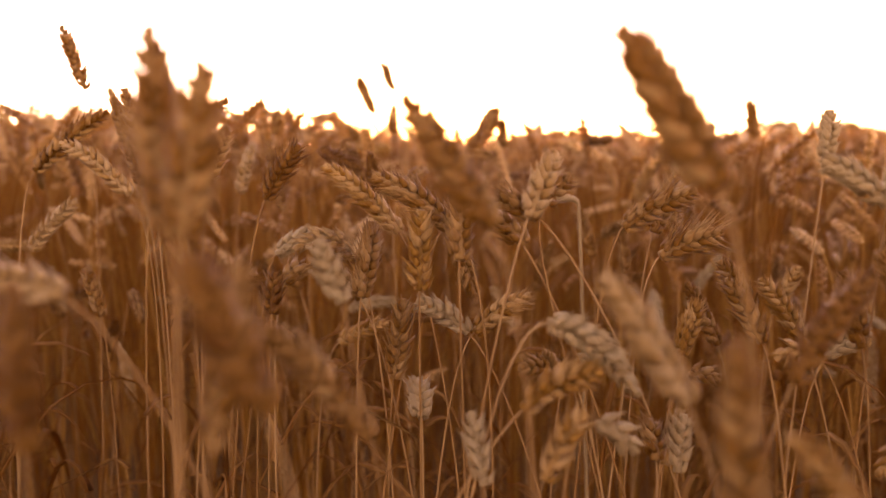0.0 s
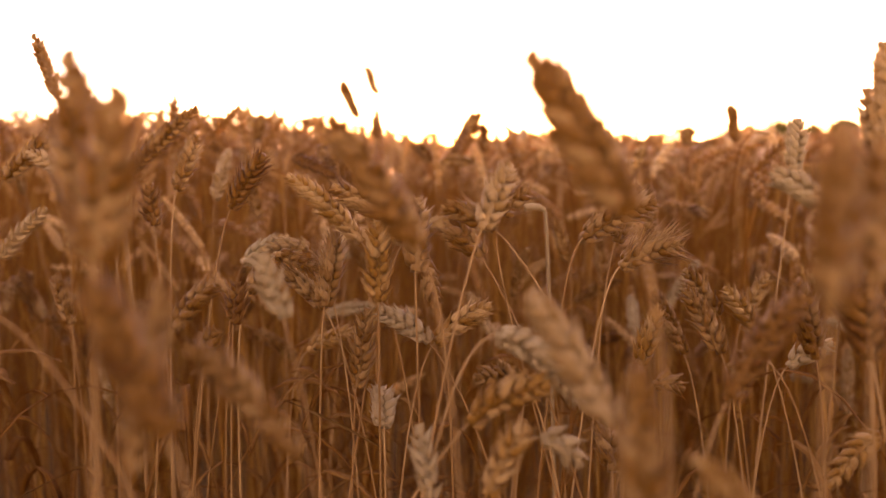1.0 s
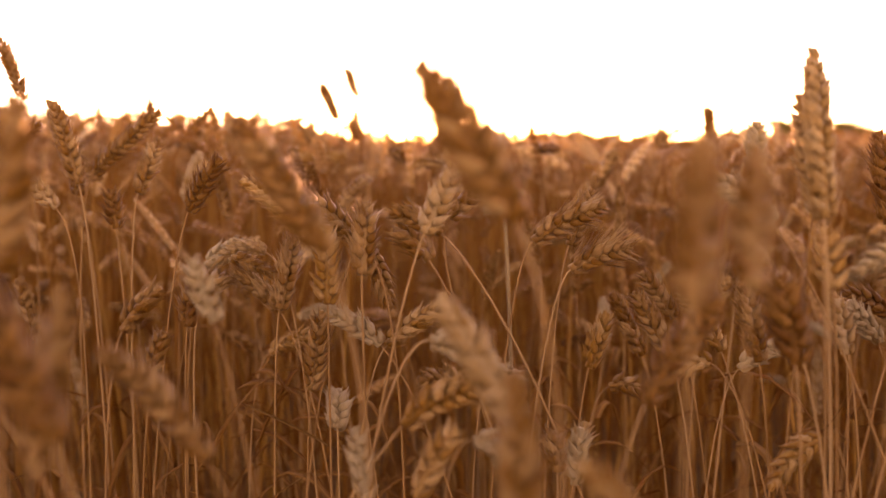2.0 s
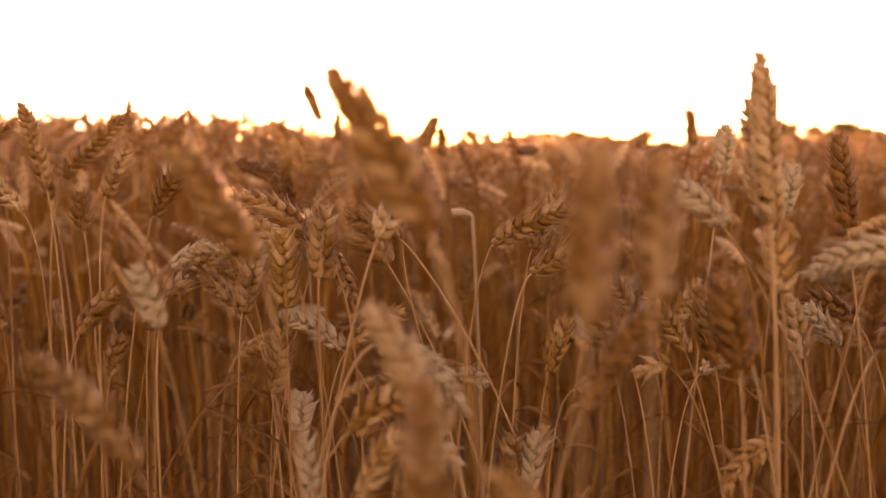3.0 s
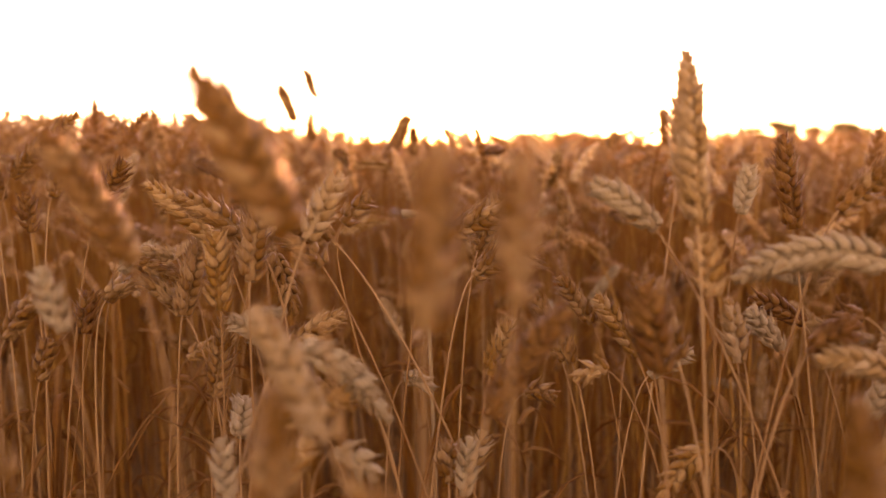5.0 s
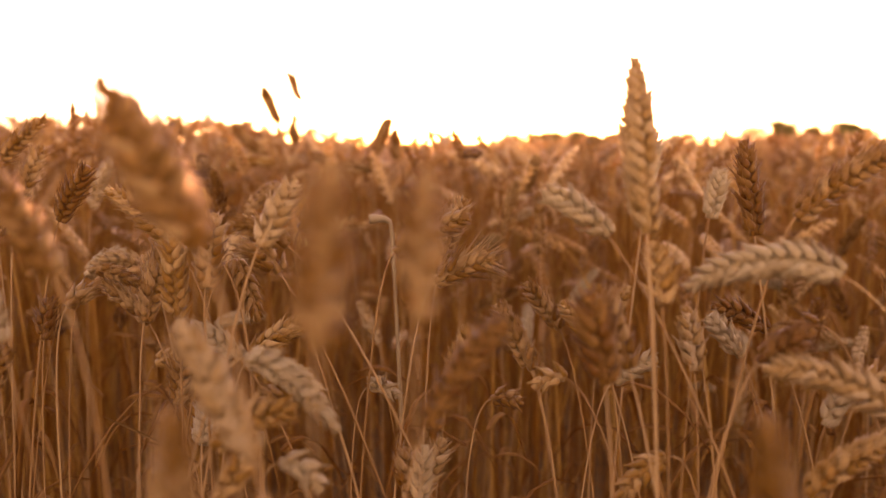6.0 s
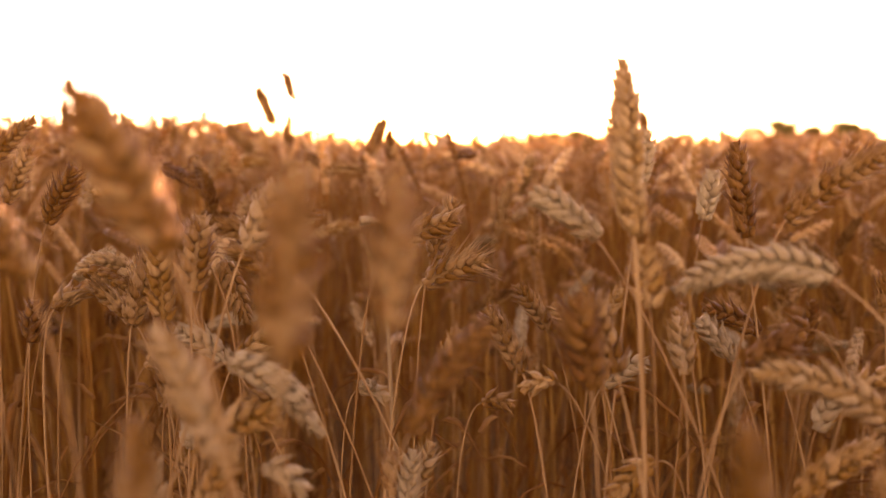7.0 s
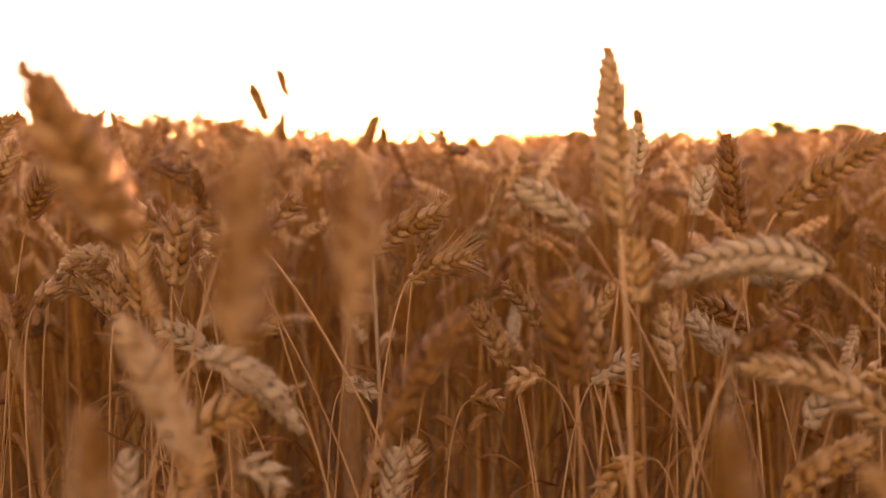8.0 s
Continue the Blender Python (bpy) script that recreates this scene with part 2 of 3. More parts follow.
def crop(name, detail, inside, density, box, seed, level, spread, sides, bends, label):
    """Stalks strewn over a stretch of the plan: ears in one mesh, straws in another."""
    r = np.random.RandomState(seed)
    q = random.Random(seed)
    shapes = [ear_shape(q, detail, q.uniform(0.062, 0.092), q.uniform(0, 0.5)) for _ in range(10)]
    x0, x1, y0, y1 = box
    ears, straws = [], []
    for _ in range(int((x1 - x0) * (y1 - y0) * density)):
        x, y = r.uniform(x0, x1), r.uniform(y0, y1)
        top = EYE + level + spread * r.normal() + rise(x, y)
        top = min(top, EYE + min(0.055, 0.025 * abs(y)) + 0.03 * r.rand() + rise(x, y))
        nod = r.beta(1.2, 1.6) * radians(150)
        az = r.uniform(0, 2 * math.pi)
        if r.rand() < 0.15 and y > 1:
            top, nod = EYE + r.uniform(0.01, min(0.09, 0.012 + 0.028 * y)) + rise(x, y), nod * 0.5
        if 1 < y < 12 and x < 0:   # the crop stands a little taller on this side
            top += 0.020 * min(y, 5.0) * min(1.0, -4 * x / y)
        size, twist, k, tall = r.uniform(0.85, 1.15), r.uniform(-1, 1), r.randint(10), r.normal(0, 0.07, 2)
        if top > EYE + rise(x, y):
            size *= 1.2
        if not inside(x, y):
            continue
        d = Vector((math.sin(nod) * math.cos(az), math.sin(nod) * math.sin(az), math.cos(nod)))
        reach = 0.08 * max(0.0, d.z)
        b = Vector((x, y, top - reach))
        quat = Euler((0, nod, az)).to_matrix() @ Matrix.Rotation(twist, 3, 'Z')
        m = Matrix.Translation(b) @ quat.to_4x4() @ Matrix.Scale(size, 4)
        v, f = shapes[k]
        ears.append((moved(v, m), f))
        path = bezier((x + tall[0], y + tall[1], rise(x, y) - 0.01), (x + tall[0], y + tall[1], 0.6 * b.z), b - d * (0.05 + 0.03 * nod), b, bends)
        straws.append(tube(path, np.linspace(0.0019, 0.0011, bends), sides))
    for what, pieces, mat, words in (("ears", ears, field_husk, "ripe brown and pale wheat ears standing close together"),
                                     ("straws", straws, field_straw, "dense dry golden wheat straws")):
        vs, fs = joined(pieces)
        me = mesh_of(name + "_" + what, vs.tolist(), fs, mat)
        tone = me.attributes.new("piece", 'FLOAT', 'POINT')   # one shade for each whole ear or straw
        tone.data.foreach_set("value", np.repeat(r.rand(len(pieces)), [len(v) for v, _ in pieces]).astype(np.float32))
        tagged(new(name + "_" + what, me), words + label, "wheat", "", "stuff")


def view(x, y):
    return abs(x - 0.1) < 0.58 * y + 0.30


crop("near_wheat", 0, lambda x, y: view(x, y) and y > 1.12 + 0.06 * math.sin(9 * x), 340, (-1.4, 1.6, 1.05, 1.75), 3, -0.085, 0.085, 5, 12, " just behind the front stalks")
crop("middle_wheat", 1, view, 280, (-3.1, 3.3, 1.75, 4.6), 5, -0.015, 0.05, 4, 8, " in the middle of the field")
crop("distant_wheat", 3, view, 52, (-9.0, 9.2, 4.6, 17.0), 7, -0.01, 0.055, 3, 4, " in the distance")
# added out of view: fills in the field and keeps light off the front stalks
crop("surrounding_wheat", 3, lambda x, y: not view(x, y) and (y < -0.22 or abs(x - 0.1) > 0.45), 95, (-3.5, 3.7, -3.5, 3.5), 9, -0.01, 0.05, 3, 4, " around the viewpoint, out of view, added to block light")
crop("outer_wheat", 3, lambda x, y: not view(x, y) and max(abs(x), abs(y)) > 3.5, 5, (-15, 15, -15, 15), 10, -0.05, 0.05, 3, 4, " farther round the viewpoint")


# ---- the second row: single stalks behind the front ones ----
def second_row():
    r = random.Random(21)
    made = 0
    while made < 110:
        x, y = r.uniform(-0.9, 1.1), 0.94 + 0.34 * r.random() ** 0.8
        if not view(x, y):
            continue
        made += 1
        nod, az = r.betavariate(1.2, 1.5) * radians(140), r.uniform(0, 2 * math.pi)
        d = Vector((math.sin(nod) * math.cos(az), math.sin(nod) * math.sin(az), math.cos(nod)))
        ln = r.uniform(0.06, 0.09)
        top = min(r.gauss(EYE - 0.125, 0.08), EYE + 0.01)
        b = Vector((x, y, top - max(0, d.z) * ln))
        tone = r.choice(("gold", "brown", "brown", "tan", "dark", "pale", "brown"))
        wheat(b, b + d * ln, (x + r.uniform(-0.07, 0.07), y + r.uniform(-0.03, 0.06)), tone, r.uniform(0.001, 0.006), r.uniform(0.03, 0.08), r.uniform(0.85, 1.0), None, 1)


second_row()

# ---- the front stalks, one by one ----
# some tones hold light: backlit near and left ears darker, a sky-lit one paler
wheat((-0.099, 0.313, 0.888), (-0.107, 0.322, 0.966), (-0.111, 0.281), 'brown', bow=0, neck=0.06, girth=0.98, turn=0.15)
wheat((-0.089, 0.295, 0.890), (-0.082, 0.302, 0.952), (-0.091, 0.266), 'brown', bow=0, neck=0.06, girth=0.98, turn=0.15)
wheat((-0.054, 0.255, 0.841), (-0.078, 0.260, 0.889), (0.006, 0.260), 'dark', bow=0.002, neck=0.05, girth=0.85)
wheat((-0.083, 0.300, 0.813), (-0.071, 0.308, 0.883), (-0.106, 0.323), 'brown', bow=0, neck=0.05, girth=0.75)
wheat((-0.130, 0.261, 0.826), (-0.134, 0.267, 0.880), (-0.122, 0.267), 'dark', bow=0, neck=0.05, girth=0.8)
wheat((-0.162, 0.365, 0.857), (-0.225, 0.365, 0.853), (0.030, 0.343), 'tan', bow=0.008, neck=0.05, girth=1.0)
wheat((-0.030, 0.339, 0.804), (-0.076, 0.344, 0.850), (0.079, 0.360), 'brown', bow=0.006, neck=0.08, girth=0.74)
wheat((0.092, 0.292, 0.906), (0.058, 0.298, 0.963), (0.108, 0.315), 'brown', bow=0.001, neck=0.07, girth=1, turn=0.3)
wheat((0.019, 0.347, 0.889), (-0.017, 0.353, 0.943), (0.035, 0.356), 'brown', bow=0.002, neck=0.06, girth=0.85, turn=0.4)
wheat((0.097, 0.336, 0.819), (0.065, 0.354, 0.871), (0.150, 0.340), 'tan', bow=0.002, neck=0.06, girth=0.88, turn=0.4)
wheat((0.093, 0.254, 0.792), (0.090, 0.262, 0.863), (0.114, 0.270), 'brown', bow=0, neck=0.06, girth=0.8)
wheat((0.140, 0.272, 0.794), (0.111, 0.276, 0.828), (0.300, 0.314), 'gold', bow=0.003, neck=0.05, girth=0.65)
wheat((0.165, 0.400, 0.810), (0.203, 0.406, 0.860), (0.096, 0.405), 'dark', bow=0.006, neck=0.05, girth=0.85)
wheat((0.138, 0.237, 0.885), (0.142, 0.243, 0.937), (0.141, 0.244), 'brown', bow=0, neck=0.06, girth=0.78, turn=0.4)
wheat((0.164, 0.265, 0.887), (0.167, 0.271, 0.934), (0.170, 0.268), 'brown', bow=0, neck=0.06, girth=0.72, turn=0.3)
wheat((0.276, 0.262, 0.806), (0.271, 0.268, 0.859), (0.336, 0.276), 'brown', bow=0, neck=0.05, girth=0.75)
wheat((0.366, 0.320, 0.794), (0.338, 0.323, 0.821), (0.498, 0.361), 'gold', bow=0.003, neck=0.05, girth=0.75)
wheat((-0.370, 0.913, 0.981), (-0.396, 0.921, 1.048), (-0.376, 0.892), 'brown', bow=0.001, neck=0.05, girth=0.85)
wheat((-0.311, 0.901, 0.881), (-0.346, 0.913, 0.983), (-0.286, 0.887), 'brown', bow=0.003, neck=0.06, girth=0.95)
wheat((-0.272, 0.842, 0.907), (-0.206, 0.850, 0.969), (-0.305, 0.837), 'brown', bow=0.002, neck=0.04, girth=0.95)
wheat((-0.270, 0.750, 0.880), (-0.332, 0.756, 0.926), (-0.260, 0.721), 'tan', bow=0.006, neck=0.06, girth=0.85, turn=0.3)
wheat((-0.385, 0.823, 0.899), (-0.314, 0.830, 0.956), (-0.428, 0.809), 'brown', bow=0.004, neck=0.04, girth=0.95)
wheat((-0.398, 0.834, 0.823), (-0.353, 0.840, 0.872), (-0.450, 0.822), 'tan', bow=0.003, neck=0.04, girth=0.9, turn=0.3)
wheat((-0.216, 0.802, 0.890), (-0.202, 0.828, 0.942), (-0.232, 0.771), 'brown', bow=0.001, neck=0.04, girth=0.95)
wheat((-0.151, 0.740, 0.878), (-0.118, 0.725, 0.925), (-0.224, 0.733), 'dark', bow=0.001, neck=0.04, girth=1.0, turn=0.3)
wheat((-0.036, 0.697, 0.853), (-0.098, 0.703, 0.907), (0.033, 0.686), 'gold', bow=0.006, neck=0.06, girth=0.95, turn=0.5)
wheat((0.009, 0.635, 0.859), (-0.054, 0.640, 0.900), (0.029, 0.617), 'brown', bow=0.006, neck=0.06, girth=1.0, turn=0.6)
wheat((-0.017, 0.621, 0.819), (-0.015, 0.607, 0.879), (-0.021, 0.596), 'gold', bow=0, neck=0.04, girth=1.1, turn=0.1)
wheat((-0.066, 0.691, 0.801), (-0.058, 0.718, 0.861), (-0.080, 0.656), 'brown', bow=0.001, neck=0.04, girth=1.1, turn=0.8)
wheat((0.011, 0.592, 0.844), (0.012, 0.618, 0.894), (0.016, 0.571), 'brown', bow=0.001, neck=0.04, girth=1.1, turn=0.5)
wheat((0.006, 0.697, 0.851), (0.026, 0.691, 0.799), (-0.094, 0.701), 'brown', bow=0.003, neck=0.05, girth=1.0)
wheat((-0.053, 0.444, 0.840), (-0.066, 0.448, 0.875), (-0.000, 0.439), 'pale', bow=0.001, neck=0.05, girth=0.8, turn=0.15)
wheat((-0.069, 0.711, 0.795), (-0.109, 0.715, 0.830), (0.004, 0.692), 'brown', bow=0.005, neck=0.05, girth=0.95)
wheat((-0.086, 0.739, 0.842), (-0.129, 0.738, 0.834), (-0.037, 0.720), 'tan', bow=0.006, neck=0.04, girth=0.9)
wheat((-0.099, 0.814, 0.736), (-0.050, 0.817, 0.755), (-0.132, 0.808), 'gold', bow=0.003, neck=0.04, girth=0.95)
wheat((-0.040, 0.683, 0.736), (-0.031, 0.691, 0.802), (-0.057, 0.665), 'brown', bow=0.001, neck=0.04, girth=0.95, turn=0.2)
wheat((0.019, 0.653, 0.780), (-0.022, 0.656, 0.805), (0.146, 0.657), 'pale', bow=0.004, neck=0.05, girth=0.95)
wheat((0.024, 0.658, 0.779), (0.069, 0.662, 0.809), (-0.034, 0.666), 'gold', bow=0.003, neck=0.04, girth=0.95)
wheat((-0.017, 0.670, 0.708), (-0.020, 0.703, 0.732), (-0.024, 0.689), 'pale', bow=0, neck=0.04, girth=1.1, turn=0.3)
wheat((0.023, 0.471, 0.731), (0.016, 0.486, 0.772), (0.038, 0.503), 'pale', bow=0, neck=0.04, girth=0.8, turn=0.2)
wheat((0.055, 0.559, 0.876), (0.076, 0.584, 0.919), (-0.038, 0.528), 'tan', bow=0.001, neck=0.05, girth=1.0, turn=0.2)
wheat((0.066, 0.598, 0.872), (0.028, 0.600, 0.887), (0.270, 0.612), 'brown', bow=0.004, neck=0.05, girth=1.0)
wheat((0.057, 0.616, 0.851), (0.030, 0.619, 0.874), (0.216, 0.641), 'brown', bow=0.004, neck=0.05, girth=1.0)
wheat((0.136, 0.653, 0.861), (0.193, 0.656, 0.889), (0.083, 0.681), 'brown', bow=0.004, neck=0.03, girth=1.05, turn=0.2)
wheat((0.166, 0.660, 0.838), (0.216, 0.662, 0.856), (0.103, 0.664), 'awned', bow=0.004, neck=0.03, girth=1.05, turn=0.2)
wheat((0.060, 0.492, 0.820), (0.114, 0.487, 0.777), (-0.041, 0.488), 'pale', bow=0.01, neck=0.04, girth=1.0, turn=0.5)
wheat((0.045, 0.476, 0.774), (0.092, 0.479, 0.794), (-0.155, 0.504), 'gold', bow=0.007, neck=0.05, girth=1.0, turn=0.3)
wheat((0.088, 0.596, 0.762), (0.050, 0.557, 0.778), (0.152, 0.577), 'brown', bow=0.004, neck=0.04, girth=1.0)
wheat((0.053, 0.439, 0.747), (0.076, 0.443, 0.785), (-0.018, 0.446), 'gold', bow=0.003, neck=0.04, girth=0.85)
wheat((0.156, 0.558, 0.706), (0.161, 0.563, 0.746), (0.151, 0.560), 'pale', bow=0, neck=0.04, girth=0.85, turn=0.2)
wheat((0.178, 0.639, 0.766), (0.193, 0.644, 0.809), (0.141, 0.628), 'gold', bow=0.001, neck=0.04, girth=0.95)
wheat((0.147, 0.579, 0.706), (0.147, 0.602, 0.730), (0.131, 0.595), 'brown', bow=0.001, neck=0.04, girth=0.9)
wheat((0.272, 0.533, 0.885), (0.231, 0.536, 0.912), (0.463, 0.523), 'pale', bow=0.005, neck=0.05, girth=0.95, turn=0.4)
wheat((0.367, 0.839, 0.908), (0.373, 0.845, 0.959), (0.308, 0.800), 'pale', bow=0, neck=0.05, girth=1.05, turn=0.2)
wheat((0.309, 0.736, 0.756), (0.272, 0.742, 0.810), (0.390, 0.721), 'gold', bow=0.004, neck=0.04, girth=0.95, turn=0.2)
wheat((0.285, 0.489, 0.892), (0.278, 0.500, 0.990), (0.299, 0.467), 'tan', bow=0.001, neck=0.06, girth=1, turn=0.35)
wheat((0.288, 0.503, 0.890), (0.276, 0.512, 0.965), (0.304, 0.505), 'tan', bow=0.001, neck=0.06, girth=0.9)
wheat((0.298, 0.503, 0.849), (0.293, 0.508, 0.887), (0.307, 0.489), 'gold', bow=0.001, neck=0.05, girth=0.95)
wheat((0.399, 0.639, 0.875), (0.391, 0.647, 0.946), (0.452, 0.630), 'dark', bow=0.001, neck=0.05, girth=1, turn=0.1)
wheat((0.422, 0.823, 0.873), (0.434, 0.829, 0.920), (0.384, 0.812), 'pale', bow=0.001, neck=0.04, girth=1.15, turn=0.2)
wheat((0.392, 0.484, 0.868), (0.312, 0.513, 0.856), (0.655, 0.492), 'pale', bow=0.012, neck=0.06, girth=1.05, turn=0.35)
wheat((0.416, 0.655, 0.801), (0.373, 0.657, 0.820), (0.520, 0.667), 'dark', bow=0.004, neck=0.04, girth=0.9)
wheat((0.423, 0.462, 0.790), (0.342, 0.465, 0.821), (0.640, 0.488), 'tan', bow=0.01, neck=0.05, girth=1, turn=0.3)
wheat((0.347, 0.480, 0.820), (0.376, 0.482, 0.837), (0.273, 0.480), 'dark', bow=0.002, neck=0.04, girth=0.95)
wheat((0.400, 0.569, 0.894), (0.475, 0.575, 0.942), (0.305, 0.584), 'brown', bow=0.005, neck=0.03, girth=1.0, turn=0.3)
wheat((0.382, 0.491, 0.739), (0.432, 0.495, 0.770), (0.298, 0.516), 'gold', bow=0.006, neck=0.04, girth=1.0, turn=0.3)
wheat((0.314, 0.546, 0.742), (0.280, 0.542, 0.707), (0.344, 0.577), 'gold', bow=0.006, neck=0.05, girth=0.9, turn=0.3)
wheat((0.256, 0.449, 0.817), (0.248, 0.455, 0.866), (0.266, 0.434), 'dark', bow=0.001, neck=0.04, girth=1.1)
wheat((0.279, 0.499, 0.812), (0.262, 0.515, 0.861), (0.344, 0.505), 'brown', bow=0.001, neck=0.04, girth=0.95)
wheat((0.344, 0.579, 0.799), (0.333, 0.583, 0.835), (0.378, 0.572), 'gold', bow=0.001, neck=0.04, girth=0.9)
wheat((0.385, 0.618, 0.790), (0.362, 0.621, 0.822), (0.486, 0.636), 'pale', bow=0.002, neck=0.04, girth=0.85)
wheat((-0.154, 0.584, 0.806), (-0.125, 0.587, 0.836), (-0.196, 0.595), 'brown', bow=0.004, neck=0.04, girth=0.9)
wheat((-0.140, 0.600, 0.773), (-0.131, 0.604, 0.803), (-0.173, 0.584), 'brown', bow=0.002, neck=0.04, girth=0.85)
wheat((0.111, 0.713, 0.742), (0.137, 0.712, 0.732), (0.087, 0.731), 'pale', bow=0.004, neck=0.03, girth=0.85)
wheat((0.419, 0.554, 0.760), (0.431, 0.557, 0.783), (0.415, 0.580), 'pale', bow=0.001, neck=0.04, girth=0.9)
wheat((0.441, 0.547, 0.789), (0.465, 0.548, 0.797), (0.412, 0.566), 'gold', bow=0.003, neck=0.04, girth=0.9)
wheat((0.501, 0.635, 0.821), (0.503, 0.639, 0.851), (0.531, 0.638), 'brown', bow=0.001, neck=0.04, girth=1.0)
wheat((-0.241, 0.811, 0.856), (-0.247, 0.816, 0.895), (-0.230, 0.800), 'dark', bow=0.001, neck=0.04, girth=0.95)
wheat((0.084, 0.464, 0.769), (0.108, 0.462, 0.752), (0.073, 0.485), 'pale', bow=0.005, neck=0.04, girth=0.9)
wheat((0.214, 0.741, 0.723), (0.243, 0.740, 0.718), (0.186, 0.751), 'brown', bow=0.004, neck=0.04, girth=0.9)
wheat((0.406, 0.544, 0.828), (0.378, 0.542, 0.810), (0.536, 0.531), 'dark', bow=0.004, neck=0.04, girth=1.0)
wheat((-0.127, 0.692, 0.813), (-0.112, 0.714, 0.824), (-0.141, 0.697), 'brown', bow=0.003, neck=0.04, girth=1.0)
wheat((-0.153, 0.794, 0.823), (-0.116, 0.797, 0.844), (-0.180, 0.766), 'pale', bow=0.003, neck=0.04, girth=1.0)
wheat((-0.322, 0.807, 0.763), (-0.338, 0.813, 0.810), (-0.310, 0.784), 'brown', bow=0.003, neck=0.04, girth=0.85)
wheat((0.257, 0.601, 0.779), (0.233, 0.600, 0.771), (0.364, 0.613), 'gold', bow=0.004, neck=0.04, girth=0.9)
wheat((0.306, 0.679, 0.755), (0.343, 0.681, 0.774), (0.255, 0.664), 'pale', bow=0.004, neck=0.04, girth=0.9)
wheat((-0.127, 1.598, 0.982), (-0.156, 1.606, 1.051), (-0.090, 1.582), 'brown', bow=0.003, neck=0.05, girth=1.25)
wheat((-0.092, 1.633, 1.025), (-0.114, 1.639, 1.081), (-0.074, 1.621), 'brown', bow=0.003, neck=0.05, girth=1.05)
wheat((-0.087, 1.533, 0.946), (-0.086, 1.540, 1.001), (-0.133, 1.509), 'brown', bow=-0.004, neck=0.05, girth=1.0)
wheat((0.066, 1.391, 0.933), (0.090, 1.397, 0.987), (0.049, 1.359), 'brown', bow=0.004, neck=0.05, girth=1.1)
wheat((0.096, 1.409, 0.921), (0.095, 1.415, 0.971), (0.106, 1.386), 'brown', bow=0, neck=0.05, girth=1.0)
wheat((0.508, 1.432, 0.939), (0.502, 1.439, 1.002), (0.527, 1.428), 'brown', bow=0.001, neck=0.05, girth=1.15)
wheat((0.040, 1.460, 0.898), (0.084, 1.471, 0.989), (0.011, 1.453), 'brown', bow=0.003, neck=0.05, girth=1.15)
wheat((0.238, 0.636, 0.776), (0.211, 0.642, 0.826), (0.282, 0.624), 'brown', bow=0.002, neck=0.04, girth=0.95)
wheat((0.274, 0.758, 0.781), (0.243, 0.763, 0.823), (0.331, 0.746), 'brown', bow=0.002, neck=0.04, girth=0.95)
wheat((0.331, 0.859, 0.755), (0.359, 0.865, 0.804), (0.316, 0.863), 'gold', bow=0.002, neck=0.04, girth=0.95)
wheat((-0.268, 0.796, 0.898), (-0.292, 0.805, 0.976), (-0.254, 0.786), 'brown', bow=0.003, neck=0.05, girth=0.95)
wheat((-0.295, 1.521, 0.942), (-0.286, 1.527, 0.990), (-0.313, 1.492), 'brown', bow=0, neck=0.05, girth=1.2)
wheat((-0.336, 1.409, 0.921), (-0.333, 1.416, 0.975), (-0.341, 1.401), 'brown', bow=0, neck=0.05, girth=1.2)
wheat((-0.327, 1.612, 0.928), (-0.327, 1.619, 0.990), (-0.324, 1.601), 'gold', bow=0.001, neck=0.05, girth=1.2)
wheat((-0.130, 1.518, 0.914), (-0.193, 1.525, 0.975), (-0.028, 1.506), 'brown', bow=0.005, neck=0.05, girth=1.1)
wheat((0.389, 1.310, 0.935), (0.404, 1.313, 0.958), (0.381, 1.300), 'brown', bow=0.002, neck=0.05, girth=1.1)
wheat((-0.152, 1.316, 0.910), (-0.076, 1.317, 0.916), (-0.244, 1.323), 'gold', bow=0.006, neck=0.05, girth=1.1)
wheat((0.072, 0.615, 0.882), (0.093, 0.622, 0.900), (0.192, 0.625), 'brown', bow=0.002, neck=0.05, girth=0.9, turn=0.3)
wheat((0.171, 0.705, 0.852), (0.191, 0.712, 0.900), (0.141, 0.715), 'brown', bow=0.001, neck=0.05, girth=0.95, turn=0.3)
wheat((0.157, 0.600, 0.696), (0.173, 0.610, 0.735), (0.137, 0.600), 'tan', bow=0.001, neck=0.05, girth=0.95, turn=0.2)
wheat((0.285, 0.580, 0.785), (0.274, 0.590, 0.839), (0.315, 0.600), 'brown', bow=0.001, neck=0.05, girth=0.95, turn=0.4)
wheat((0.335, 0.560, 0.795), (0.331, 0.570, 0.833), (0.345, 0.580), 'tan', bow=0.001, neck=0.05, girth=0.85, turn=0.2)
wheat((0.376, 0.600, 0.797), (0.355, 0.610, 0.822), (0.436, 0.600), 'pale', bow=0.002, neck=0.04, girth=0.7, turn=0.2)
wheat((0.251, 0.780, 0.741), (0.223, 0.790, 0.800), (0.301, 0.780), 'brown', bow=0.002, neck=0.05, girth=0.9)
wheat((0.123, 0.720, 0.737), (0.116, 0.700, 0.751), (0.153, 0.720), 'pale', bow=0.002, neck=0.04, girth=0.8)
wheat((-0.106, 0.700, 0.843), (-0.071, 0.710, 0.826), (-0.206, 0.700), 'brown', bow=0.002, neck=0.05, girth=0.75)
wheat((-0.132, 0.660, 0.793), (-0.130, 0.670, 0.826), (-0.152, 0.660), 'dark', bow=0.001, neck=0.05, girth=0.85)


